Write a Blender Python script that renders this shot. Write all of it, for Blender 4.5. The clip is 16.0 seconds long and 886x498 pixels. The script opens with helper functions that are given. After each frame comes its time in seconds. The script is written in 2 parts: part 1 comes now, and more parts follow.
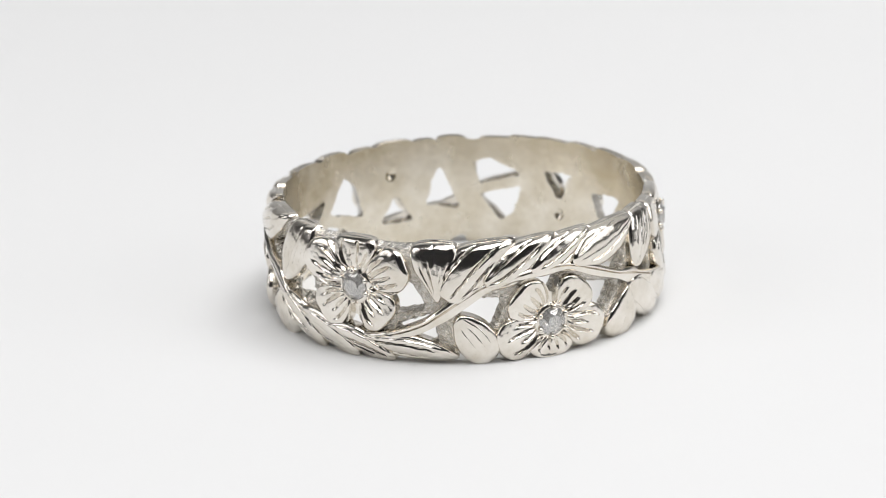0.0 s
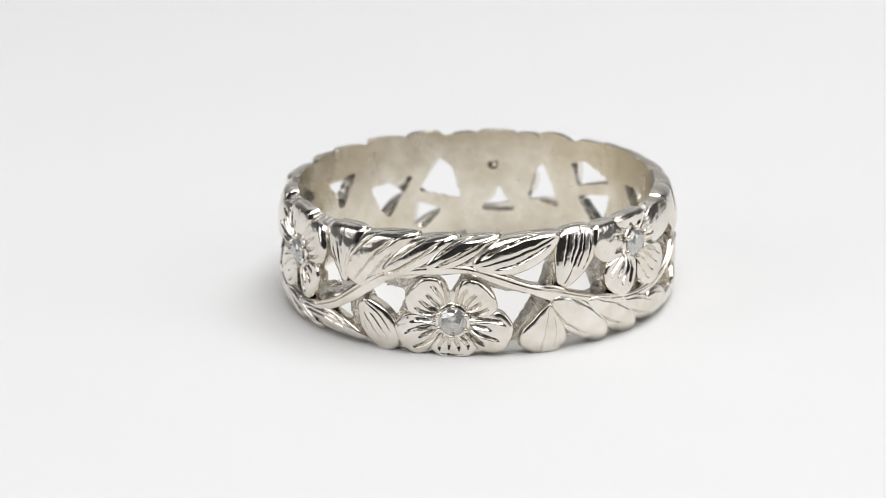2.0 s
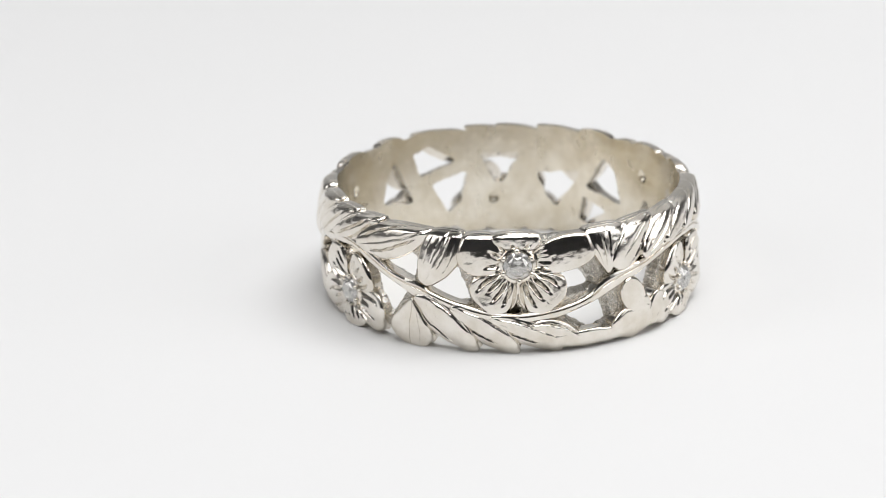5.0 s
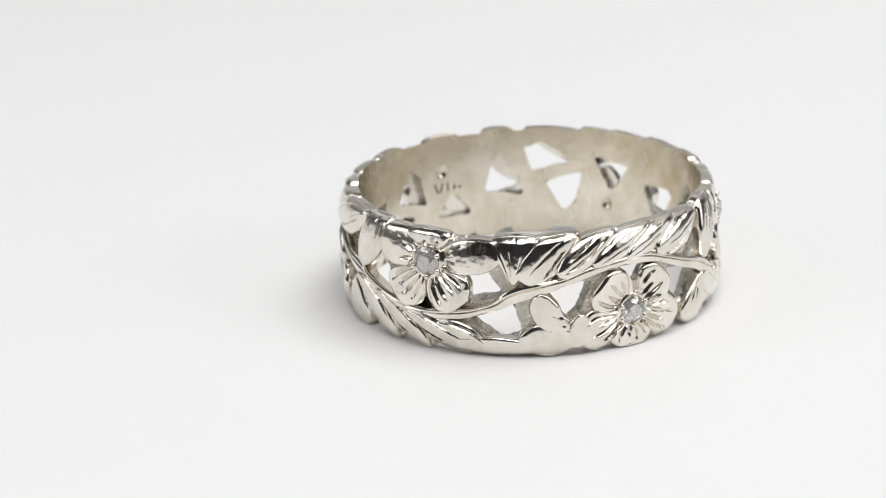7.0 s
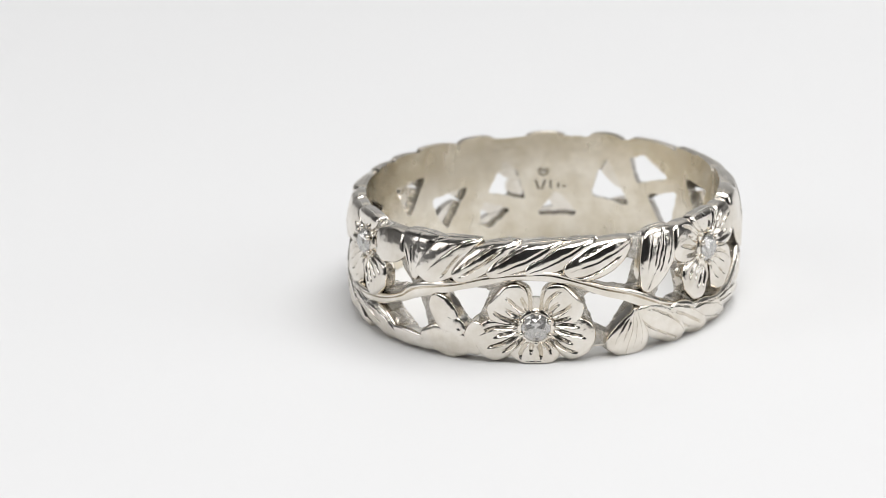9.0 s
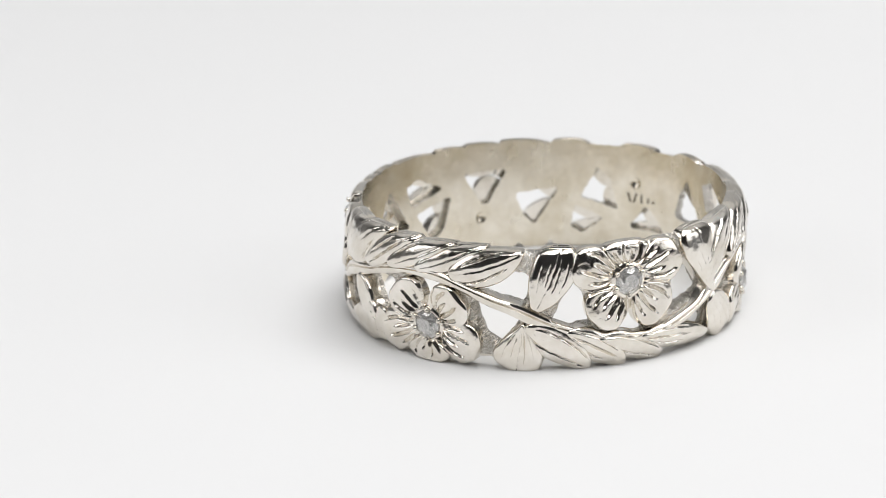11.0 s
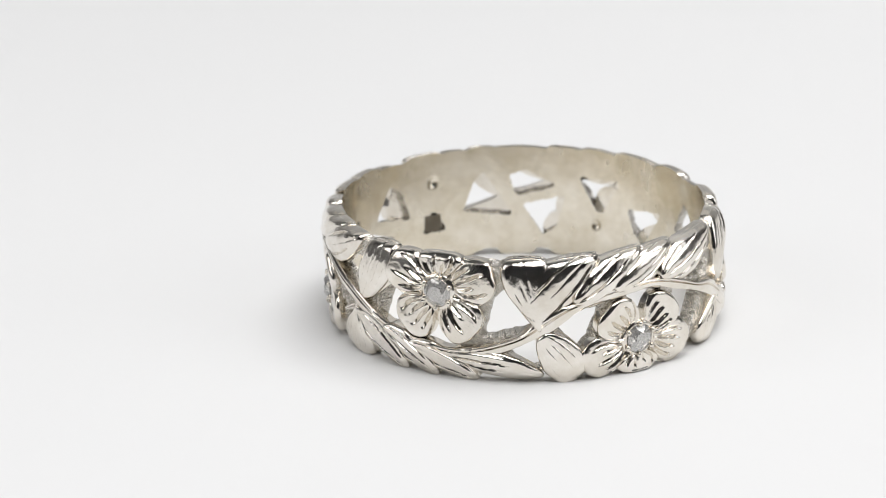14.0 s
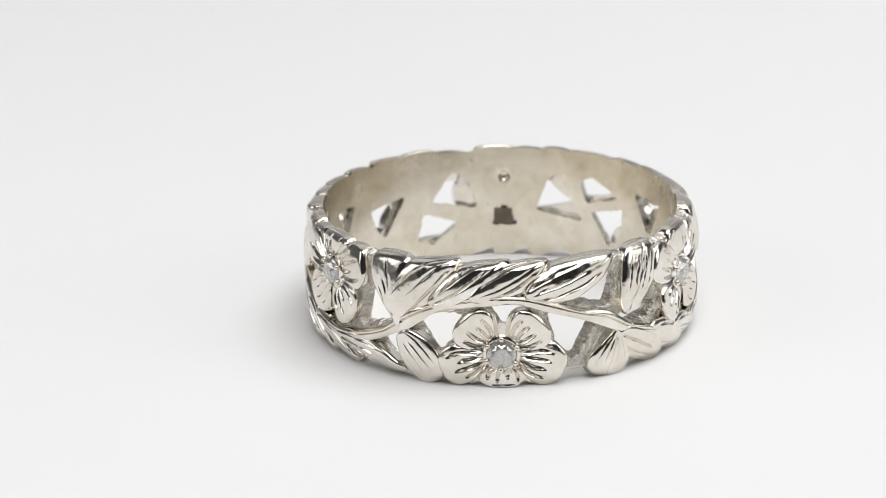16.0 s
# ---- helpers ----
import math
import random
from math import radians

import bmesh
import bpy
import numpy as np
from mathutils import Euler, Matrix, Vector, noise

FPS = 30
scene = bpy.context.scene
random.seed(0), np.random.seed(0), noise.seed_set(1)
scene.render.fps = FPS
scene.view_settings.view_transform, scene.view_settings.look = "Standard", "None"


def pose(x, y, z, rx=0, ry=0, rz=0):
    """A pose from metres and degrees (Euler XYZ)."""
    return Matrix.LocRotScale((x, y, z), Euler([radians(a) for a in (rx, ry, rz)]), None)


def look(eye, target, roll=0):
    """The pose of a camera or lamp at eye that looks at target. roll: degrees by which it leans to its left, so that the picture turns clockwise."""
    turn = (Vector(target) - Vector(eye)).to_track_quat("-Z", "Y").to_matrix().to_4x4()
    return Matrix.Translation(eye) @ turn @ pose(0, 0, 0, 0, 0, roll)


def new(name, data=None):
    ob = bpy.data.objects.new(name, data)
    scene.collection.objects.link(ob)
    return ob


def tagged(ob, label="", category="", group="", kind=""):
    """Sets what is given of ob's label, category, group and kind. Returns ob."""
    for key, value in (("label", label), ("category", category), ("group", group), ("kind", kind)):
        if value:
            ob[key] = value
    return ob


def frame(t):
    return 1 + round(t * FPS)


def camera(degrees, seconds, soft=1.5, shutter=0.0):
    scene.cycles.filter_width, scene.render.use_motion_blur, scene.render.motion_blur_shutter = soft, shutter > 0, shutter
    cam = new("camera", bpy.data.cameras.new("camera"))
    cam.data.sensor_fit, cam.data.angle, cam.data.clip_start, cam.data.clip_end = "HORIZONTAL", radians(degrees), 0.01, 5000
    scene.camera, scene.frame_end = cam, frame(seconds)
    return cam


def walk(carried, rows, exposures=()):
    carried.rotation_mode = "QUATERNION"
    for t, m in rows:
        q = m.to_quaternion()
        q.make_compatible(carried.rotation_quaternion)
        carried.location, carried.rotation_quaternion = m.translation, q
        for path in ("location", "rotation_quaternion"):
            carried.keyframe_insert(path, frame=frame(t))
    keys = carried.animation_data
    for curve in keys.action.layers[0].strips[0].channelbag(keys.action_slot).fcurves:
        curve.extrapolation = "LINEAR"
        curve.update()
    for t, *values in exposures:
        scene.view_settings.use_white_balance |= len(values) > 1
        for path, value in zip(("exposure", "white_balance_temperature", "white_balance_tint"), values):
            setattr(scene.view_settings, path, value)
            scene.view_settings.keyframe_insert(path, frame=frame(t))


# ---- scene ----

MM = 0.001
SECONDS = 16.0
CAM_YAW, CAM_PITCH, CAM_ROLL = -1.6000, 18.9727, -1.5060
cam = camera(21.4221, SECONDS, soft=0.6)
cam.data.dof.use_dof = True
cam.data.dof.focus_distance = 0.1115
cam.data.dof.aperture_fstop = 76
EYE = pose(0, -0.114180, 0.041946, 90 - CAM_PITCH, 0, -CAM_YAW) @ pose(0, 0, 0, 0, 0, CAM_ROLL)
walk(cam, [(0.0, EYE), (SECONDS, EYE)])

# ---- light ----
world = bpy.data.worlds.new("studio")
scene.world = world
world.use_nodes = True
world.node_tree.nodes["Background"].inputs[0].default_value = (1, 1, 1, 1)
world.node_tree.nodes["Background"].inputs[1].default_value = 0.05
scene.view_settings.exposure = 0.0


def softbox(name, eye, target, sx, sy, watts, color=(1, 1, 1)):
    data = bpy.data.lights.new(name, "AREA")
    data.shape, data.size, data.size_y, data.energy, data.color = "RECTANGLE", sx, sy, watts, color
    ob = new(name, data)
    ob.matrix_world = look(eye, target)
    return ob


softbox("softbox_top", (0.09, -0.07, 0.45), (0.0, 0.0, 0.0), 0.60, 0.28, 2.29, (0.995, 0.992, 1))
softbox("softbox_back", (0.03, 0.30, 0.36), (0.0, 0.0, 0.0), 0.60, 0.24, 0.20, (1, 0.995, 0.985))
softbox("softbox_side", (0.42, -0.12, 0.24), (0.0, 0.0, 0.0), 0.30, 0.30, 0.50, (0.98, 0.985, 1))
softbox("softbox_fill", (-0.40, -0.12, 0.26), (0.0, 0.0, 0.0), 0.26, 0.26, 0.40, (0.995, 0.992, 1))


# ---- materials ----
def nodes_of(name):
    m = bpy.data.materials.new(name)
    m.use_nodes = True
    t = m.node_tree
    return m, t, t.nodes["Principled BSDF"]


def node(t, kind, **inputs):
    n = t.nodes.new(kind)
    for k, v in inputs.items():
        n.inputs[k.replace("_", " ")].default_value = v
    return n


def ramp(t, source, a, b, ca, cb):
    r = t.nodes.new("ShaderNodeValToRGB")
    r.color_ramp.elements[0].position, r.color_ramp.elements[1].position = a, b
    r.color_ramp.elements[0].color, r.color_ramp.elements[1].color = (*ca, 1), (*cb, 1)
    t.links.new(source, r.inputs[0])
    return r.outputs[0]


def metal(name, tint_a, tint_b, rough_a, rough_b, grain, bump, stretch=(1, 1, 1), relief=0.00006, radial=False):
    """White gold: colour blotches at millimetre size, fine scratches in the gloss and relief."""
    m, t, b = nodes_of(name)
    b.inputs["Metallic"].default_value = 1
    co = t.nodes.new("ShaderNodeTexCoord")
    mp = node(t, "ShaderNodeMapping", Scale=stretch)
    if radial:
        # saw marks run straight through the metal, along the ring's radius
        flat = t.nodes.new("ShaderNodeVectorMath")
        flat.operation = "MULTIPLY"
        flat.inputs[1].default_value = (1, 1, 0)
        unit = t.nodes.new("ShaderNodeVectorMath")
        unit.operation = "NORMALIZE"
        size = t.nodes.new("ShaderNodeVectorMath")
        size.operation = "SCALE"
        size.inputs["Scale"].default_value = 0.0095
        height = t.nodes.new("ShaderNodeVectorMath")
        height.operation = "MULTIPLY"
        height.inputs[1].default_value = (0, 0, 1)
        both = t.nodes.new("ShaderNodeVectorMath")
        t.links.new(co.outputs["Object"], flat.inputs[0])
        t.links.new(flat.outputs[0], unit.inputs[0])
        t.links.new(unit.outputs[0], size.inputs[0])
        t.links.new(co.outputs["Object"], height.inputs[0])
        t.links.new(size.outputs[0], both.inputs[0])
        t.links.new(height.outputs[0], both.inputs[1])
        t.links.new(both.outputs[0], mp.inputs[0])
    else:
        t.links.new(co.outputs["Object"], mp.inputs[0])
    big = node(t, "ShaderNodeTexNoise", Scale=620.0, Detail=8.0, Roughness=0.68)
    t.links.new(co.outputs["Object"], big.inputs["Vector"])
    fine = node(t, "ShaderNodeTexNoise", Scale=grain, Detail=6.0, Roughness=0.65)
    t.links.new(mp.outputs[0], fine.inputs["Vector"])
    # radial: the tint follows the saw marks, imitating dark and bright reflections by colour
    t.links.new(ramp(t, (fine if radial else big).outputs[0], 0.35, 0.7, tint_a, tint_b), b.inputs["Base Color"])
    t.links.new(ramp(t, fine.outputs[0], 0.3, 0.75, (rough_a,) * 3, (rough_b,) * 3), b.inputs["Roughness"])
    bp = node(t, "ShaderNodeBump", Strength=bump, Distance=relief)
    t.links.new(fine.outputs[0], bp.inputs["Height"])
    # hand work: the surface wavers over tenths of a millimetre
    dent = node(t, "ShaderNodeTexNoise", Scale=1300.0, Detail=3.0)
    t.links.new(co.outputs["Object"], dent.inputs["Vector"])
    wav = node(t, "ShaderNodeBump", Strength=0.3, Distance=0.00004)
    t.links.new(dent.outputs[0], wav.inputs["Height"])
    t.links.new(wav.outputs[0], bp.inputs["Normal"])
    t.links.new(bp.outputs[0], b.inputs["Normal"])
    return m


def paper():
    m, t, b = nodes_of("white_paper")
    co = t.nodes.new("ShaderNodeTexCoord")
    big = node(t, "ShaderNodeTexNoise", Scale=9.0, Detail=3.0)
    fine = node(t, "ShaderNodeTexNoise", Scale=2600.0, Detail=3.0)
    for n in (big, fine):
        t.links.new(co.outputs["Object"], n.inputs["Vector"])
    t.links.new(ramp(t, big.outputs[0], 0.3, 0.7, (0.83, 0.83, 0.825), (0.85, 0.85, 0.845)), b.inputs["Base Color"])
    b.inputs["Roughness"].default_value = 0.55
    b.inputs["Specular IOR Level"].default_value = 0.3
    bp = node(t, "ShaderNodeBump", Strength=0.08, Distance=0.00003)
    t.links.new(fine.outputs[0], bp.inputs["Height"])
    t.links.new(bp.outputs[0], b.inputs["Normal"])
    return m


def plaster(name, dark, light):
    m, t, b = nodes_of(name)
    co = t.nodes.new("ShaderNodeTexCoord")
    n = node(t, "ShaderNodeTexNoise", Scale=6.0, Detail=6.0)
    t.links.new(co.outputs["Object"], n.inputs["Vector"])
    t.links.new(ramp(t, n.outputs[0], 0.3, 0.7, (dark, dark, dark * 1.02), (light, light, light * 1.02)), b.inputs["Base Color"])
    b.inputs["Roughness"].default_value = 0.9
    return m


def diamond_glass():
    m, t, b = nodes_of("diamond")
    b.inputs["Base Color"].default_value = (1.0, 0.99, 0.965, 1)
    b.inputs["Transmission Weight"].default_value = 0.75
    b.inputs["IOR"].default_value = 1.7
    b.inputs["Metallic"].default_value = 0.25
    b.inputs["Roughness"].default_value = 0.0
    return m


POLISHED = metal("polished_white_gold", (0.72, 0.67, 0.585), (0.90, 0.865, 0.81), 0.05, 0.15, 4600.0, 0.22)
BRUSHED = metal("brushed_white_gold", (0.69, 0.625, 0.50), (0.89, 0.845, 0.755), 0.16, 0.32, 1100.0, 0.25, (1, 1, 0.55), 0.00003)
# saw-cut metal; its dark-to-light tint paints in the cuts' shade and glints
SAWN_SHADED = metal("saw_cut_gold_painted_shade", (0.46, 0.43, 0.38), (0.87, 0.845, 0.80), 0.06, 0.20, 5200.0, 0.7, (1, 1, 1), 0.00022, True)
# dark metal of the stamped strokes, also the painted shade of one blind hole
STAMP_AND_SHADE = metal("dark_stamp_and_hole_shade", (0.16, 0.14, 0.11), (0.24, 0.21, 0.17), 0.4, 0.6, 3000.0, 0.6)
PAPER, PLASTER, DARK_WALL, DIAMOND = paper(), plaster("grey_plaster", 0.64, 0.70), plaster("dark_grey_plaster", 0.19, 0.25), diamond_glass()

# ---- the place ----


def part(name, bm, material, parent, label="", smooth=True):
    bmesh.ops.recalc_face_normals(bm, faces=bm.faces)
    me = bpy.data.meshes.new(name)
    bm.to_mesh(me)
    bm.free()
    me.materials.append(material)
    if smooth:
        me.shade_smooth()
        me.set_sharp_from_angle(angle=radians(38))
    ob = new(name, me)
    ob.parent = parent
    return tagged(ob, label)


def slab(name, x0, y0, z0, x1, y1, z1, material, label, category):
    bm = bmesh.new()
    bmesh.ops.create_cube(bm, size=1.0)
    for v in bm.verts:
        v.co = ((x0 + x1) / 2 + v.co.x * (x1 - x0), (y0 + y1) / 2 + v.co.y * (y1 - y0), (z0 + z1) / 2 + v.co.z * (z1 - z0))
    return tagged(part(name, bm, material, None, label, smooth=False), category=category, kind="structure")


def paper_sweep():
    """A sheet that lies flat under the ring and sweeps up behind it."""
    line = [(-1.19, -0.00012), (0.30, -0.00012)]
    line += [(0.30 + 0.28 * math.sin(a), 0.28 - 0.28012 * math.cos(a)) for a in (math.pi / 2 * k / 16 for k in range(1, 17))]
    line.append((0.58, 1.1))
    bm = bmesh.new()
    rows = []
    for k, (y, z) in enumerate(line):
        a, b = line[max(k - 1, 0)], line[min(k + 1, len(line) - 1)]
        n = math.hypot(b[0] - a[0], b[1] - a[1])
        ny, nz = -(b[1] - a[1]) / n * 0.003, (b[0] - a[0]) / n * 0.003
        rows.append([bm.verts.new(c) for c in ((-1.19, y, z), (1.19, y, z), (1.19, y - ny, z - nz), (-1.19, y - ny, z - nz))])
    for a, b in zip(rows, rows[1:]):
        for k in range(4):
            bm.faces.new((a[k], a[(k + 1) % 4], b[(k + 1) % 4], b[k]))
    bm.faces.new(rows[0]), bm.faces.new(rows[-1])
    ob = part("ground", bm, PAPER, None, "smooth matt white paper sheet sweeping up behind the ring")
    return tagged(ob, category="paper sheet", kind="structure")


paper_sweep()
slab("floor", -1.24, -1.24, -0.04, 1.24, 0.64, -0.02, PLASTER, "plain grey studio table under the paper", "floor")
slab("wall_north", -1.2, 0.6, -0.02, 1.2, 0.64, 1.6, PLASTER, "plain grey plaster studio wall", "wall")
slab("wall_south", -1.24, -1.24, -0.02, 1.24, -1.2, 1.6, DARK_WALL, "plain dark grey studio wall", "wall")
slab("wall_east", 1.2, -1.2, -0.02, 1.24, 0.64, 1.6, PLASTER, "plain grey plaster studio wall", "wall")
slab("wall_west", -1.24, -1.2, -0.02, -1.2, 0.64, 1.6, PLASTER, "plain grey plaster studio wall", "wall")
slab("ceiling", -1.24, -1.24, 1.6, 1.24, 0.64, 1.64, PLASTER, "plain grey plaster studio ceiling", "ceiling")

# ---- the ring ----
# Laid out flat: x is the arc in mm at a radius of 10 mm (0.1745 mm to the degree), z the height in mm.
H = 6.1
DEG = 10 * math.pi / 180
R_IN, R_BAND = 9.0, 9.5
GIRTH = 20 * math.pi
OVAL, OVAL_AT = 0.024, radians(13)  # worn slightly out of round
# each flower: degrees round the ring, the edge it leans to, the height of its stone towards that edge,
# and by how much the vine beside it rises and shifts
FLOWERS = ((-122.4, 1, 3.5, -0.22, -3), (-63.5, -1, 4.48, 0, 0.8), (-4.6, 1, 4.38, 0.55, -2.7), (56.0, -1, 4.42, 0, 0), (115.9, 1, 4.08, 0, 0), (174.1, -1, 4.6, 0.15, 1.7))


def bent(x, z, rho):
    a = x / 10
    rho *= 1.004 + OVAL * math.cos(2 * (a - OVAL_AT))
    return (rho * math.cos(a) * MM, rho * math.sin(a) * MM, z * MM)


def spot(flower, deg, h):
    """A place on the flat ring from degrees beside a flower and the height towards the flower's own edge."""
    u, side = flower[:2]
    return np.array([(u + deg) * DEG, h if side > 0 else H - h])


outlines = []
ring = new("ring")


def keep_in(z):
    return min(max(z, -0.20), H - 0.10)


def lip(z, rho):
    """Rounds what runs up to the upper rim over it, instead of cutting it off."""
    o = max(z - (H - 0.45), 0.0)
    if o:
        z = H - 0.45 + 0.45 * (1 - math.exp(-o / 0.55))
    return keep_in(z), max(rho - 0.42 * o ** 1.5, 9.22)


def rolled(z):
    """How far the relief rolls over towards the upper and lower edge."""
    wide, drop = (2.2, 0.54) if z > H / 2 else (1.3, 0.28)
    d = min(max(min(z, H - z), 0.0) / wide, 1.0)
    return drop * (1 - d) ** 2


def blade(base, tip, width, bend=0.0, p=0.8, q=0.7, blunt=0.06, ns=42, nw=56, low=9.80, rise=0.28, tilt=0.0, crease=0.06,
          veins=(), vein_depth=0.07, vein_width=0.10, vein_span=(0.05, 0.95), slant=0.0, rays=(), ray_span=0.6, cup=0.0, flat=0.72):
    """A chased leaf or petal: an outline about a bent midline, domed, with cut veins, and sides that go down into the band.
    Returns the mesh and notes the outline."""
    base, tip = np.array(base, float), np.array(tip, float)
    way = tip - base
    length = np.hypot(*way)
    way /= length
    side = np.array([-way[1], way[0]])

    def mid(s):
        return base + way * length * s + side * bend * 4 * s * (1 - s)

    def half(s):
        return width / 2 * max(math.sin(math.pi * min(max(s, 0), 1) ** p), 0) ** q + blunt * (0.4 + s * 0.6)

    bm = bmesh.new()
    rows, rim = [], {}
    for i in range(ns + 1):
        s = i / ns
        row = []
        c, hw = mid(s), half(s)
        d = mid(min(s + 0.02, 1.02)) - mid(s - 0.02)
        d /= np.hypot(*d)
        n = np.array([-d[1], d[0]])
        for j in range(nw + 1):
            w = -1 + 2 * j / nw
            pt = c + n * hw * w
            pt = pt + 0.045 * np.array([noise.noise(Vector((pt[0] * 1.6, pt[1] * 1.6, 3.1))), noise.noise(Vector((pt[0] * 1.6, pt[1] * 1.6, 9.7)))])
            edge = (flat * max(1 - abs(w) ** 9, 0) ** 0.5 + (1 - flat) * (1 - w * w)) * min(1, (s * 12) ** 0.5 + 0.3, ((1 - s) * 10) ** 0.5)
            rho = low + rise * edge + tilt * w * edge - cup * edge * (1 - s) + 0.022 * noise.noise(Vector((pt[0] * 1.9, pt[1] * 1.9, 0.5))) + 0.008 * noise.noise(Vector((pt[0] * 5.3, pt[1] * 5.3, 4.5)))
            rho -= crease * math.exp(-(w * hw / 0.07) ** 2) * (s < 0.95)
            for v in veins:
                gap = abs(w - v - slant * (s - 0.5)) * max(hw, 0.15)
                fade = min(1, max(0, s - vein_span[0] - 0.06 * math.sin(v * 40)) * 7, max(0, vein_span[1] + 0.06 * math.cos(v * 50) - s) * 7)
                rho -= vein_depth * max(0, 1 - gap / vein_width) * edge * fade * (0.88 + 0.12 * math.sin(s * length * 34))
            for v in rays:
                gap = abs(w * (0.35 + 0.65 * s) - v * (0.25 + s)) * hw
                fade = max(0.0, min(1.0, (ray_span + 0.11 * math.cos(v * 9 + length * 40) - s) * 7))
                rho -= vein_depth * 1.3 * max(0, 1 - gap / vein_width) * fade
            row.append(bm.verts.new(bent(pt[0], *lip(pt[1], max(rho - rolled(pt[1]), 9.3)))))
            if j in (0, nw) or i in (0, ns):
                rim[(i, j)] = pt
        rows.append(row)
    loop = [(0, j) for j in range(nw)] + [(i, nw) for i in range(ns)] + [(ns, j) for j in range(nw, 0, -1)] + [(i, 0) for i in range(ns, 0, -1)]
    for i in range(ns):
        for j in range(nw):
            bm.faces.new((rows[i][j], rows[i + 1][j], rows[i + 1][j + 1], rows[i][j + 1]))
    foot = [bm.verts.new(bent(rim[k][0], lip(rim[k][1], 0)[0], R_BAND - 0.34 if rim[k][1] > H - 0.5 else R_BAND - 0.12)) for k in loop]
    for k in range(len(loop)):
        a, b = loop[k], loop[(k + 1) % len(loop)]
        bm.faces.new((rows[a[0]][a[1]], rows[b[0]][b[1]], foot[(k + 1) % len(loop)], foot[k]))
    under = dict(zip(loop, foot))
    for i in range(ns):
        bm.faces.new((under[i, 0], under[i + 1, 0], under[i + 1, nw], under[i, nw]))
    for i in (0, ns):
        bm.faces.new([under[i, j] for j in range(nw + 1)])
    outlines.append(np.array([rim[k] for k in loop]))
    return bm


def tube(points, radii, rho, sides=12, closed=False):
    """A chased stem with a softly rounded top and upright sides, that runs along flat points of the ring."""
    bm = bmesh.new()
    loops = []
    n = len(points)
    for i, pt in enumerate(points):
        a, b = points[(i - 1) % n if closed else max(i - 1, 0)], points[(i + 1) % n if closed else min(i + 1, n - 1)]
        d = np.array(b) - np.array(a)
        if closed and i in (0, n - 1):
            d[0] += GIRTH
        d = d / np.hypot(*d)
        side = np.array([-d[1], d[0]])
        loop = []
        for k in range(sides):
            q = np.array(pt) + side * radii[i] * (1.0, 0.93, 0.66, 0.42, 0.27, 0.1, -0.5, -0.93, -1.0, -1.0, 0.0, 1.0)[k]
            loop.append(bm.verts.new(bent(q[0], keep_in(q[1]), rho[i] + (-0.16, -0.05, 0.02, 0.02, -0.07, 0.03, 0.03, -0.05, -0.16, -0.6, -0.6, -0.6)[k])))
        loops.append(loop)
    for i in range(n if closed else n - 1):
        for k in range(sides):
            bm.faces.new((loops[i][k], loops[(i + 1) % n][k], loops[(i + 1) % n][(k + 1) % sides], loops[i][(k + 1) % sides]))
    if not closed:
        bm.faces.new(loops[0]), bm.faces.new(loops[-1])
    return bm


def smooth_path(knots, steps):
    """Catmull-Rom through knots that run once round the ring."""
    n, out = len(knots), []
    for i in range(n):
        p = [np.array(knots[(i + k) % n], float) for k in (-1, 0, 1, 2)]
        for k in (0, 1, 2, 3):
            wrap = (i + k - 1) // n
            p[k][0] += GIRTH * wrap
        for s in range(steps):
            t = s / steps
            out.append(0.5 * (2 * p[1] + (p[2] - p[0]) * t + (2 * p[0] - 5 * p[1] + 4 * p[2] - p[3]) * t * t + (3 * p[1] - p[0] - 3 * p[2] + p[3]) * t ** 3))
    return out


# the vine: one wave to each pair of flowers
knots = []
for f in FLOWERS:
    if f[1] > 0:
        bends = ((-23, 2.15), (-14, 1.65), (-4.5, 1.32), (5, 1.22), (14.5, 1.45), (23, 1.95), (29, 2.55))
    else:
        bends = ((-22, 2.45), (-13, 1.98), (-4, 1.75), (4, 1.78), (12, 2.22), (20, 2.75), (27, 3.15))
    for deg, h in bends:
        knots.append(spot(f, deg + f[4], h + f[3]))
vine_path = smooth_path(knots, 8)
vine_radius = [0.25 + 0.03 * math.sin(i * 0.37) + 0.13 * math.exp(-((i % 56 - 50) / 6.0) ** 2) for i in range(len(vine_path))]
part("vine", tube(vine_path, vine_radius, [10.0 + 0.03 * math.sin(i * 0.21) for i in range(len(vine_path))], closed=True),
     POLISHED, ring, "rounded polished white gold vine stem")

rng = random.Random(7)


def jig(a):
    return rng.uniform(-a, a)


def bead(x, z, rho, r, parent):
    bm = bmesh.new()
    bmesh.ops.create_icosphere(bm, subdivisions=2, radius=r * MM)
    bmesh.ops.translate(bm, verts=bm.verts, vec=bent(x, z, rho))
    part("bead", bm, POLISHED, parent)


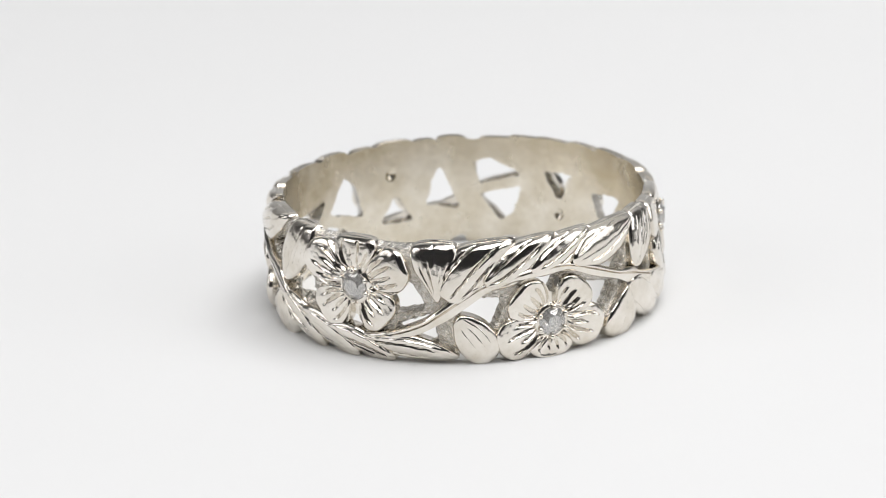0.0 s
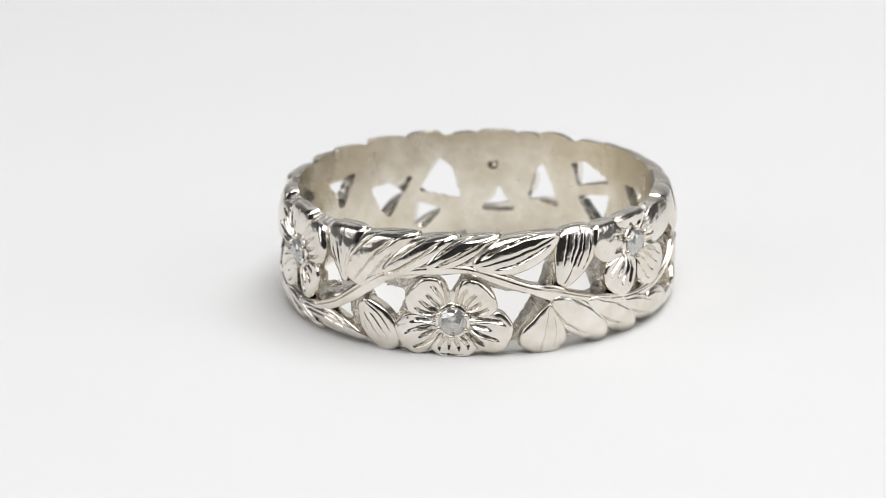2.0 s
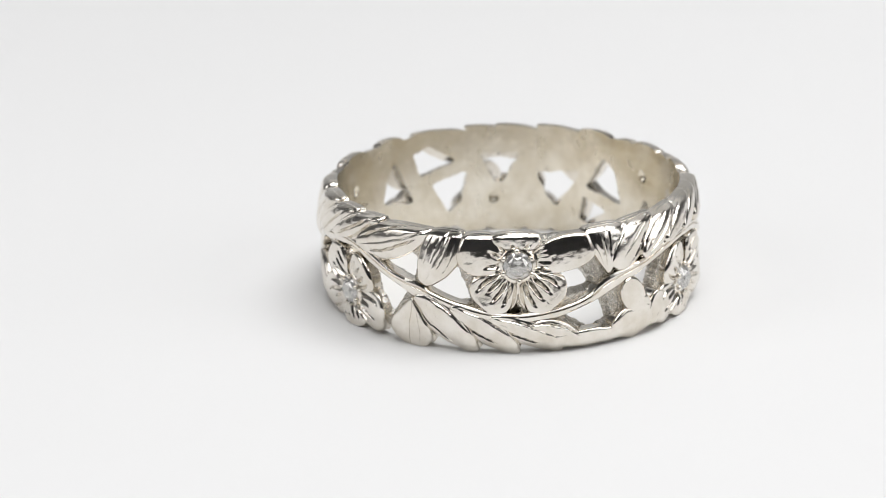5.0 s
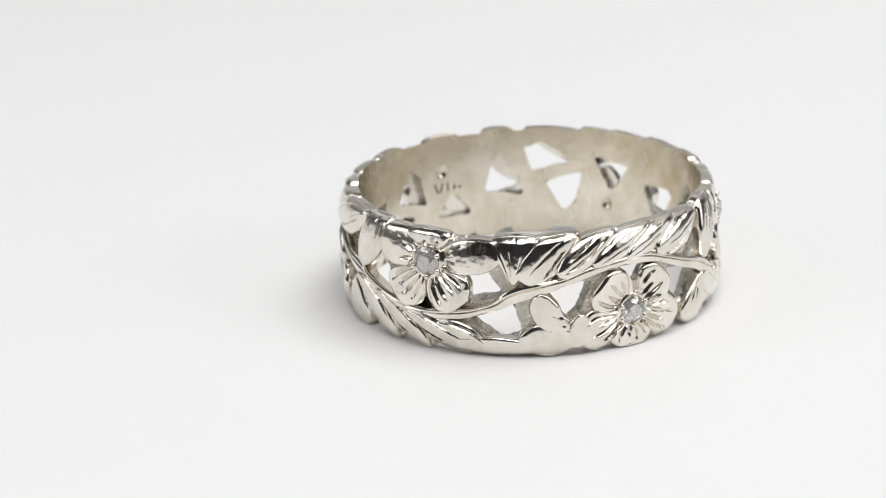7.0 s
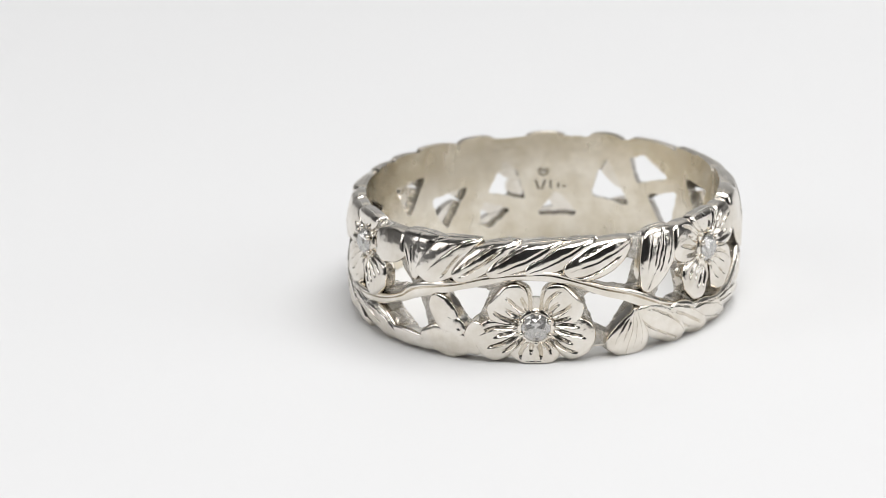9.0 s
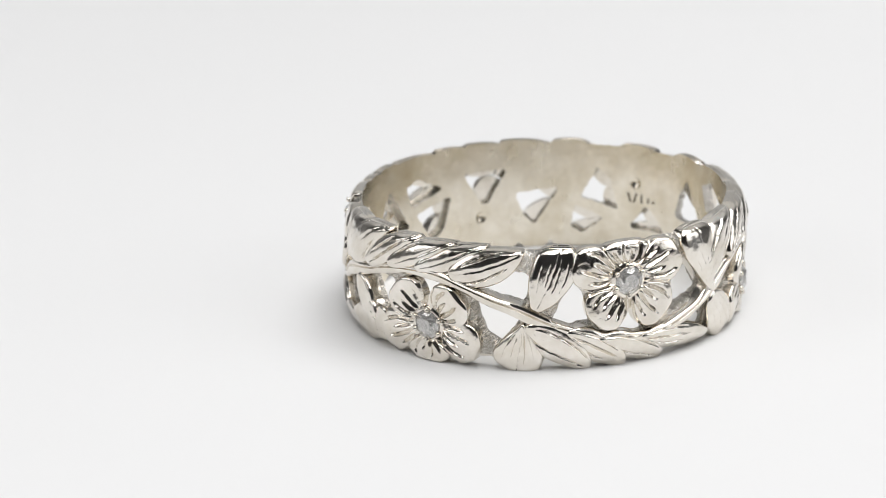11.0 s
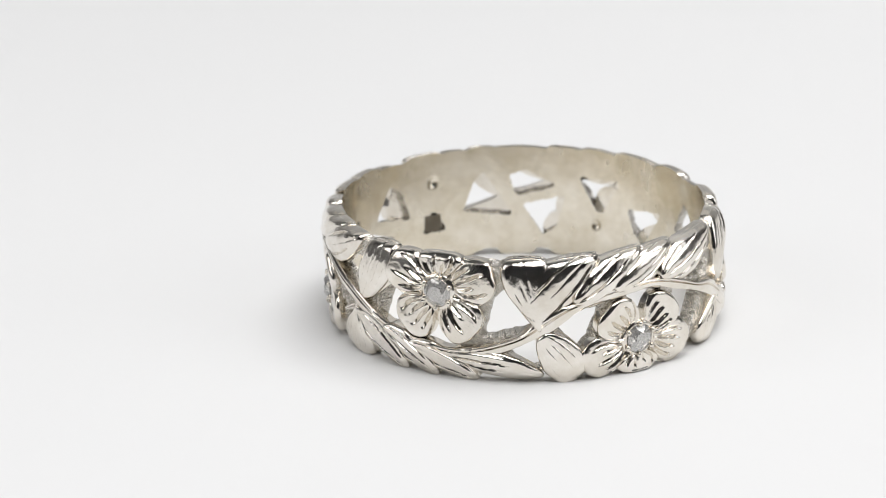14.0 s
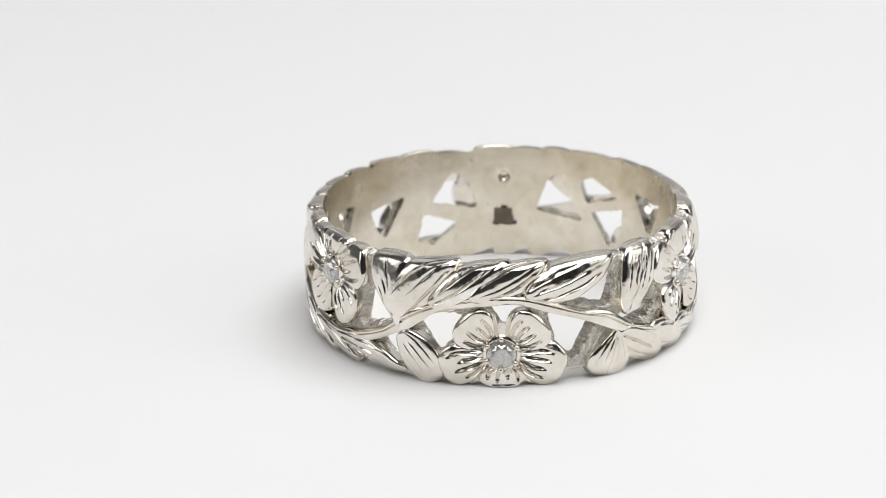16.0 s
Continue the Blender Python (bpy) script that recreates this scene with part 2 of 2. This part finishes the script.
def stone(x, z, rho, r, parent):
    """A round brilliant: table, crown facets, girdle and pavilion, its axis along the ring's radius."""
    bm = bmesh.new()
    out = Vector(bent(x, 0, 1)).normalized()
    east = Vector((-out.y, out.x, 0))
    up = Vector((0, 0, 1))
    c = Vector(bent(x, z, rho))

    def ringlet(rad, h, n, turn):
        return [bm.verts.new(c + MM * (east * rad * math.cos(2 * math.pi * (k + turn) / n) + up * rad * math.sin(2 * math.pi * (k + turn) / n) + out * h)) for k in range(n)]

    table, star, gird, low = ringlet(r * 0.55, r * 0.34, 8, 0), ringlet(r * 0.78, r * 0.20, 8, 0.5), ringlet(r, 0.02, 16, 0), ringlet(r, -0.03, 16, 0)
    tip = bm.verts.new(c - out * r * 0.86 * MM)
    for k in range(0, 8, 2):
        table[k].co += out * r * 0.07 * MM
    crown = bm.verts.new(c + MM * (out * r * 0.39 + east * r * 0.06 + up * r * 0.14))
    for k in range(8):
        k1 = (k + 1) % 8
        bm.faces.new((table[k], table[k1], crown))
        bm.faces.new((table[k], table[k1], star[k]))
        bm.faces.new((star[k], table[k1], star[k1], gird[(2 * k + 2) % 16]))
        bm.faces.new((star[k], gird[2 * k], gird[2 * k + 1]))
        bm.faces.new((star[k], gird[2 * k + 1], gird[(2 * k + 2) % 16]))
    for k in range(16):
        k1 = (k + 1) % 16
        bm.faces.new((gird[k], low[k], low[k1], gird[k1]))
        if k % 2 == 0:
            bm.faces.new((low[k], tip, low[(k + 2) % 16], low[k1]))
    part("diamond", bm, DIAMOND, parent, "small round brilliant-cut diamond", smooth=False)


def collar(x, z, r):
    """The raised seat round a stone."""
    bm = bmesh.new()
    rings, n = [], 28
    for rad, rho in ((1.5, 9.4), (1.5, 9.62), (r * 1.36, 9.68), (r * 1.28, 9.75), (r * 1.15, 9.79), (r * 1.04, 9.80), (r * 0.98, 9.76), (r * 0.57, 9.44), (r * 0.08, 9.12)):
        rings.append([bm.verts.new(bent(x + rad * math.cos(2 * math.pi * k / n), keep_in(z + rad * math.sin(2 * math.pi * k / n)), rho - rolled(z + rad * math.sin(2 * math.pi * k / n)))) for k in range(n)])
    for a, b in zip(rings, rings[1:]):
        for k in range(n):
            bm.faces.new((a[k], a[(k + 1) % n], b[(k + 1) % n], b[k]))
    bm.faces.new(rings[-1])
    outlines.append(np.array([(x + r * 1.3 * math.cos(2 * math.pi * k / n), z + r * 1.3 * math.sin(2 * math.pi * k / n)) for k in range(n)]))
    return bm


STONE_R = 0.70


def flower(f):
    cx, cz = spot(f, 0, f[2])
    edge, inner = H - f[2] + 0.22, f[2] - f[3] - (2.05 if f[1] > 0 else 2.7)
    if f is FLOWERS[2]:
        inner += 0.35
    side = f[1]
    fl = part("flower", collar(cx, cz, STONE_R), POLISHED, ring, "five-petalled white gold flower with a bead-set diamond")
    # petals: tip beside the centre, width
    for dx, dz, width in ((0.0, edge, 2.2), (2.95, edge * 0.5, 2.0) if f is not FLOWERS[2] else (3.9, edge * 0.4, 1.45), (-2.95, edge * 0.52, 1.95), (-1.95, -inner, 2.1), (1.95, -inner, 2.1)):
        dx, dz = dx + jig(0.08), dz + jig(0.06)
        n = math.hypot(dx, dz)
        b = (cx + dx / n * 0.55, cz + side * dz / n * 0.55)
        t = (cx + dx, cz + side * dz)
        # one worn flower keeps long gouges on the two inner petals only
        smooth = f is FLOWERS[2] and dz > 0
        bm = blade(b, t, width + jig(0.08), p=1.15, q=0.5, blunt=0.22, ns=56, nw=72, low=9.85, rise=0.30, crease=0.0, rays=(-0.85, -0.51, -0.17, 0.17, 0.51, 0.85),
                   ray_span=0.3 if smooth else 0.7, vein_depth=0.115, vein_width=0.08, cup=0.34)
        part("petal", bm, POLISHED, fl)
    stone(cx, cz, 9.80 - rolled(cz), STONE_R, fl)
    for k in range(6):
        a = 2 * math.pi * (k + 0.5) / 6 + jig(0.1)
        bead(cx + math.cos(a) * STONE_R * 1.1, cz + math.sin(a) * STONE_R * 1.1, 9.87, 0.15, fl)


def leaves(f):
    # broad leaf between the flower and the vine
    base, tip, wide = ((-28.0, 2.9 + f[3] * 0.5), (-19.2, 6.35), 1.9) if f[1] > 0 else ((-28.8, 3.85), (-18.6, 6.3), 1.8)
    if f[1] > 0:
        shape = dict(p=1.2, q=0.52, blunt=0.2, veins=(-0.6, -0.25, 0.2, 0.55), slant=0.3, crease=0.04, vein_depth=0.05, vein_width=0.055, vein_span=(0.2, 0.8))
    else:
        shape = dict(p=1.12, q=0.48, blunt=0.18, veins=(-0.6, -0.2, 0.22, 0.58), crease=0.0, vein_depth=0.05, vein_width=0.06, vein_span=(0.14, 0.88))
    if f is FLOWERS[3]:
        # a lumpy three-lobed leaf in place of the oval one
        for b, bh, t, th, width in ((-29.0, 3.0, -23.5, 4.9, 1.3), (-34.0, 5.35, -18.0, 5.45, 1.65), (-16.0, 4.1, -18.5, 6.0, 1.0), (-25.5, 4.1, -20.5, 5.0, 0.9)):
            part("leaf", blade(spot(f, b, bh), spot(f, t, th), width, p=1.0, q=0.5, blunt=0.14, veins=(0.35,), crease=0.0, vein_depth=0.05, vein_span=(0.5, 0.75)), POLISHED, ring, "small lumpy white gold leaf lobe")
    else:
        part("leaf", blade(spot(f, base[0] + jig(0.4), base[1]), spot(f, tip[0] + jig(0.4), tip[1]), wide, bend=-0.12 * f[1], **shape),
             POLISHED, ring, "broad engraved white gold leaf")
    # heart leaf at the fork of the vine
    base, tip, wide = ((-30.8, 2.3 - f[3] * 0.8), (-33.6, -0.3), 2.3) if f[1] > 0 else ((-33.5, 3.05), (-35.0, -0.3), 2.2)
    if f is FLOWERS[3]:
        base, tip = (-35.0, 2.5), (-34.4, -0.3)
    elif f is FLOWERS[5]:
        base, tip = (-29.0, 3.5), (-33.8, -0.3)
    part("leaf", blade(spot(f, base[0], base[1] + f[3]), spot(f, tip[0] + jig(0.4), tip[1]), wide, p=1.9, q=0.55, blunt=0.16, veins=(0.5,) if f is FLOWERS[2] else (-0.6, -0.3, 0.25, 0.6), crease=0.08 if f[1] > 0 else 0.03, vein_depth=0.07, vein_width=0.06, vein_span=(0.12, 0.85 if f[1] > 0 else 0.6), rise=0.28 if f[1] > 0 else 0.36, flat=0.55), POLISHED, ring, "broad engraved white gold leaf")
    # feathered spray along the edge
    # leaflets: foot in degrees and height, tip likewise, width
    if f[1] > 0:
        spray = [(-30, 2.1, -12, -0.15, 1.75), (-20, 1.75, 0, -0.2, 1.5), (-9, 1.3, 12, -0.1, 1.35), (3, 1.1, 30, 0.15, 1.3)]
    elif f is FLOWERS[3]:
        spray = [(-33, 2.4, -16, -0.15, 2.1), (-24, 2.1, -5, -0.2, 1.6), (-14, 1.75, 8, -0.15, 1.55), (-3, 1.6, 19, -0.1, 1.5), (7, 1.6, 30, 0.35, 1.8)]
    else:
        spray = [(-32, 2.9, -11, -0.15, 2.35), (-20, 2.2, 3, -0.2, 1.75), (-8, 1.75, 14, -0.15, 1.6), (6, 1.6, 34, 0.15, 1.9)]
    if f is FLOWERS[2]:
        # here the spray ends early and runs out into a plain lower rim
        spray[3] = (2, 0.9, 20, 0.1, 1.2)
        part("leaf", blade(spot(f, 8, 0.45), spot(f, 33, 0.35), 0.9, p=0.9, q=0.3, veins=(0.3,), crease=0.0, vein_span=(0.6, 0.8)), POLISHED, ring, "long plain polished white gold leaf")
    for k, (b, bh, t, th, width) in enumerate(spray):
        # the first leaflet crowds up against the heart leaf
        first = k == 0 and f[1] < 0
        part("leaflet", blade(spot(f, b + jig(1), bh + f[3] * 0.8), spot(f, t + jig(1), th), width, bend=0.28 if first else 0.14 * f[1], p=0.62 if first else 0.85, q=0.6, ns=60, flat=0.4, veins=(-0.55 + jig(0.15), 0.6 + jig(0.15), 0.05 + jig(0.15), -0.25 + jig(0.1), 0.32 + jig(0.1))[:rng.choice((2, 3)) if f is not FLOWERS[2] else 2], slant=0.25 + jig(0.2), crease=0.03,
                              vein_span=(0.08 + jig(0.06), 0.8 + jig(0.12)),
                              rise=0.36 if f[1] < 0 else 0.27, tilt=0.13, vein_width=0.08, vein_depth=0.15 if f[1] < 0 else 0.12), POLISHED, ring, "slender engraved white gold leaflet")


for f in FLOWERS:
    flower(f)
    leaves(f)

# the pierced band under the leaves and flowers: solid where the outlines, the vine and the edge strips lie
NX, NZ = 760, 72
gx = np.arange(NX) * GIRTH / NX
gz = np.linspace(-0.22, H, NZ + 1)
field = np.full((NX, NZ + 1), -9.0)


def add_field(x0, x1, value):
    """value(X, Z) is the depth inside a shape; it is merged where x runs from x0 to x1."""
    i0, i1 = int(math.floor(x0 / GIRTH * NX)), int(math.ceil(x1 / GIRTH * NX))
    idx = np.arange(i0, i1 + 1)
    X, Z = np.meshgrid(idx * GIRTH / NX, gz, indexing="ij")
    field[idx % NX] = np.maximum(field[idx % NX], value(X, Z))


def inside_depth(poly):
    a, b = poly, np.roll(poly, -1, axis=0)

    def value(X, Z):
        best = np.full(X.shape, 9.0)
        odd = np.zeros(X.shape, bool)
        for (x1, z1), (x2, z2) in zip(a, b):
            dx, dz = x2 - x1, z2 - z1
            t = np.clip(((X - x1) * dx + (Z - z1) * dz) / max(dx * dx + dz * dz, 1e-12), 0, 1)
            best = np.minimum(best, np.hypot(X - x1 - t * dx, Z - z1 - t * dz))
            if z1 != z2:
                odd ^= ((z1 > Z) != (z2 > Z)) & (X < dx * (Z - z1) / (z2 - z1) + x1)
        return np.where(odd, best, -best)
    return value


GROW = 0.05
for poly in outlines:
    inner = inside_depth(poly)
    add_field(poly[:, 0].min() - 0.5, poly[:, 0].max() + 0.5, lambda X, Z: inner(X, Z) + GROW)
add_field(0, GIRTH, lambda X, Z: np.minimum(Z + 0.16, H - Z) - 0.36)
XX, ZZ = np.meshgrid(gx, gz, indexing="ij")
# blind drill holes behind the stones
DRILLED = [spot(f, off, h) for f, off, h in zip(FLOWERS, (0.5, -2.2, -3.1, 0.2, 1.8, 4.0), (3.85, 4.3, 4.3, 4.3, 4.1, 4.3))]


def pierce(f, *holes):
    """Saw-cut openings: beside the flower (two, pointing to its edge), between it and the vine, and beyond the end of the spray."""
    global field
    for k, (deg, h, w, tall) in enumerate(holes):
        # seen from above, the cuts lean a little downwards through the metal
        x, z = spot(f, deg, h + (0.2 if f[1] < 0 else (0, 0, -0.05, -0.25)[k]))
        e = f[1]
        w, tall = w / 2 + 0.14, tall / 2 + (0.06 if f[1] > 0 else (0.14, 0.14, 0.08, -0.05)[k])
        shape = (((-w, -tall), (w * 0.9, -tall * 0.7), (w * 0.5, tall * 0.5), (w * 0.1, tall)), ((-w * 0.9, -tall), (w, -tall * 0.5), (w * 0.1, tall), (-w * 0.5, tall * 0.5)),
                 ((-w, -tall), (w, -tall), (w * 0.15, tall), (-w * 0.1, tall)), ((-w, tall * 0.2), (w * 0.3, -tall), (w, -tall * 0.6), (w * 0.7, tall)))[k]
        deep = inside_depth(np.array([(x + a, z + e * b) for a, b in shape]))
        for turn in (-GIRTH, 0, GIRTH):
            field = np.minimum(field, -(deep(XX + turn, ZZ) + 0.14))


pierce(FLOWERS[0], (-22.5, 3.28, 1.85, 2.1), (13.6, 3.3, 1.8, 1.8), (-4.2, 1.9, 1.7, 0.9), (18.8, 1.7, 1.4, 1.15))
pierce(FLOWERS[1], (-22.2, 3.7, 2.15, 1.5), (16.5, 3.8, 2.1, 1.65), (-3.9, 2.45, 2.1, 1.4), (21.1, 2.0, 2.1, 1.3))
pierce(FLOWERS[2], (-21.9, 3.3, 2.45, 2.1), (13.6, 3.58, 2.2, 1.7), (-3.2, 2.1, 0.9, 0.7), (20.3, 1.8, 1.85, 1.37))
pierce(FLOWERS[3], (-20.8, 3.25, 2.1, 1.4), (21.3, 3.78, 2.1, 1.4), (0.0, 2.5, 1.4, 1.0), (23.3, 1.93, 2.3, 1.3))
pierce(FLOWERS[4], (-16.9, 3.0, 1.6, 2.0), (20.6, 3.25, 2.1, 2.0), (0.2, 2.06, 1.45, 1.05), (26.0, 1.5, 1.27, 1.2))
pierce(FLOWERS[5], (-18.9, 3.45, 2.3, 1.6), (19.5, 3.65, 1.8, 1.7), (2.0, 2.4, 1.75, 1.26), (25.5, 1.67, 2.1, 1.5))
field += 0.03 * np.sin(XX * 5.1 + 2 * np.sin(ZZ * 3)) * np.sin(ZZ * 7.3 + XX) + 0.03 * np.sin(XX * 12 + 3 * np.sin(ZZ * 5.3)) * np.sin(ZZ * 14.7 + 2 * XX)
depth = field.copy()
# the rim follows the tops of the leaves and petals in scallops
crest = np.full(NX, H - 0.34)
for poly in outlines:
    for (x1, z1), (x2, z2) in zip(poly, np.roll(poly, -1, axis=0)):
        for t in np.linspace(0, 1, 2 + int(abs(x2 - x1) / GIRTH * NX * 2)):
            col = int(round((x1 + (x2 - x1) * t) / GIRTH * NX)) % NX
            crest[col] = max(crest[col], lip(z1 + (z2 - z1) * t, 0)[0] - 0.02)
field = np.minimum(field, np.minimum(ZZ + 0.17, crest[:, None] - ZZ))
field[np.abs(field) < 1e-4] = 1e-4


SEATS = [spot(f, 0, f[2]) for f in FLOWERS]


def pierced_band():
    verts, faces, made, edge_use = [], [], {}, {}

    def corner(i, j):
        key = (i % NX, j)
        if key not in made:
            made[key] = len(verts)
            verts.append((key[0] * GIRTH / NX, gz[j]))
        return made[key]

    def cut(i, j, k, l):
        a, b = ((i % NX, j), (k % NX, l))
        key = (a, b) if a <= b else (b, a)
        if key not in made:
            fa, fb = field[a], field[b]
            t = fa / (fa - fb)
            made[key] = len(verts)
            verts.append(((i + (k - i) * t) * GIRTH / NX, gz[j] + (gz[l] - gz[j]) * t))
        return made[key]

    for i in range(NX):
        for j in range(NZ):
            quad = ((i, j), (i + 1, j), (i + 1, j + 1), (i, j + 1))
            val = [field[a % NX, b] for a, b in quad]
            if max(val) < 0:
                continue
            face = []
            for k in range(4):
                if val[k] > 0:
                    face.append(corner(*quad[k]))
                if (val[k] > 0) != (val[(k + 1) % 4] > 0):
                    face.append(cut(*quad[k], *quad[(k + 1) % 4]))
            if len(face) > 2:
                faces.append(face)
    n = len(verts)

    def outer(x, z):
        i, j = x / GIRTH * NX, (z + 0.22) / (H + 0.22) * NZ
        i0, j0 = int(i), min(max(int(j), 0), NZ - 1)
        fi, fj = i - i0, j - j0
        d = (depth[i0 % NX, j0] * (1 - fi) + depth[(i0 + 1) % NX, j0] * fi) * (1 - fj) + (depth[i0 % NX, j0 + 1] * (1 - fi) + depth[(i0 + 1) % NX, j0 + 1] * fi) * fj
        t = min(max(d / 0.15, 0), 1)
        seat = min(math.hypot((x - sx + GIRTH / 2) % GIRTH - GIRTH / 2, z - sz) for sx, sz in SEATS)
        return R_IN + 0.06 if seat < 0.2 else min(9.24 + 0.857 * seat if seat < 0.9 else 99, R_IN + 0.06 + (9.60 - R_IN - 0.06) * t ** 0.7 + (rng.uniform(-0.10, 0.10) if t < 0.98 and 0.5 < z < H - 0.5 else 0) - (0.45 if z > H / 2 else 1.1) * rolled(z))

    def inner_face(x, z):
        d = min(math.hypot((x - sx + GIRTH / 2) % GIRTH - GIRTH / 2, z - sz) for sx, sz in DRILLED)
        return R_IN + 0.16 * min(max((0.33 - d) / 0.2, 0), 1)

    skin = [(outer(x, z), inner_face(x, z)) for x, z in verts]
    out = [bent(x, z, max(a, b + 0.02)) for (x, z), (a, b) in zip(verts, skin)] + [bent(x, z, b) for (x, z), (a, b) in zip(verts, skin)]
    for face in faces:
        for a, b in zip(face, face[1:] + face[:1]):
            edge_use[(a, b)] = face
    walls = [(b, a, a + n, b + n) for (a, b) in edge_use if (b, a) not in edge_use]
    back = [[v + n for v in reversed(face)] for face in faces]
    me = bpy.data.meshes.new("band")
    me.from_pydata(out, [], faces + back + walls)
    me.materials.append(BRUSHED)
    # cut surfaces between the rims: shade and glints are in this material's colour
    me.materials.append(SAWN_SHADED)
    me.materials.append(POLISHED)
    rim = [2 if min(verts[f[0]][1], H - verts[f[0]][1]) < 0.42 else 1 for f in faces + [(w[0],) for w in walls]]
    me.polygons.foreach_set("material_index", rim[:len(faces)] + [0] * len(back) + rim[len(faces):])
    me.shade_smooth()
    me.set_sharp_from_angle(angle=radians(28))
    ob = new("band", me)
    ob.parent = ring
    return tagged(ob, "pierced inner band of brushed white gold")


pierced_band()


def hallmark():
    """Worn, unreadable stamped strokes on the inside."""
    for deg, z, w, tall, lean in ((-119.6, 2.95, 0.13, 0.55, 0.35), (-121.8, 2.95, 0.13, 0.55, -0.35), (-124.3, 2.95, 0.12, 0.5, 0.0), (-127.0, 2.9, 0.12, 0.3, 0.0), (-129.0, 2.85, 0.2, 0.12, 0.0)):
        bm = bmesh.new()
        grid = [[bm.verts.new(bent(deg * DEG + a * w / 2 + lean * b * tall / 2, z + b * tall / 2, r)) for a, b in ((-1, -1), (1, -1), (1, 1), (-1, 1))] for r in (R_IN + 0.03, R_IN - 0.006)]
        bm.faces.new(grid[0]), bm.faces.new(grid[1])
        for k in range(4):
            bm.faces.new((grid[0][k], grid[0][(k + 1) % 4], grid[1][(k + 1) % 4], grid[1][k]))
        part("stamp_mark", bm, STAMP_AND_SHADE, ring, "worn dark stamped stroke")


hallmark()


def hole_shade(deg, z, w, tall):
    """A dark block that stands in for the shade of the small square blind hole behind one flower."""
    bm = bmesh.new()
    shell = [[bm.verts.new(bent(deg * DEG + a * w / 2, z + b * tall / 2, r)) for a, b in ((-1, -1), (1, -0.9), (0.95, 1), (-1, 0.92))] for r in (R_IN + 0.3, R_IN - 0.004)]
    bm.faces.new(shell[0]), bm.faces.new(shell[1])
    for k in range(4):
        bm.faces.new((shell[0][k], shell[0][(k + 1) % 4], shell[1][(k + 1) % 4], shell[1][k]))
    part("hole_shade", bm, STAMP_AND_SHADE, ring, "dark block standing in for the shade inside a small square blind hole")


hole_shade(-7.1, 2.02, 1.1, 0.95)
tagged(ring, "white gold flower and vine ring set with small diamonds", "ring")


def motions():
    """The ring rides on a slow turntable, a little off its axis."""
    rows = []
    for i in range(33):
        t = i * 0.5
        a = -(W0 * t + W1 * (t / 10) ** 2 + W2 * (t / 10) ** 3)
        x, y = CX * math.cos(a) - CY * math.sin(a), CX * math.sin(a) + CY * math.cos(a)
        rows.append((t, pose(x, y, 0.00008, 0, 0, math.degrees(a))))
    walk(ring, rows)


W0, W1, W2 = 0.2913109, -0.0122184, -0.0054049
CX, CY = -0.0020520, 0.0004668
motions()
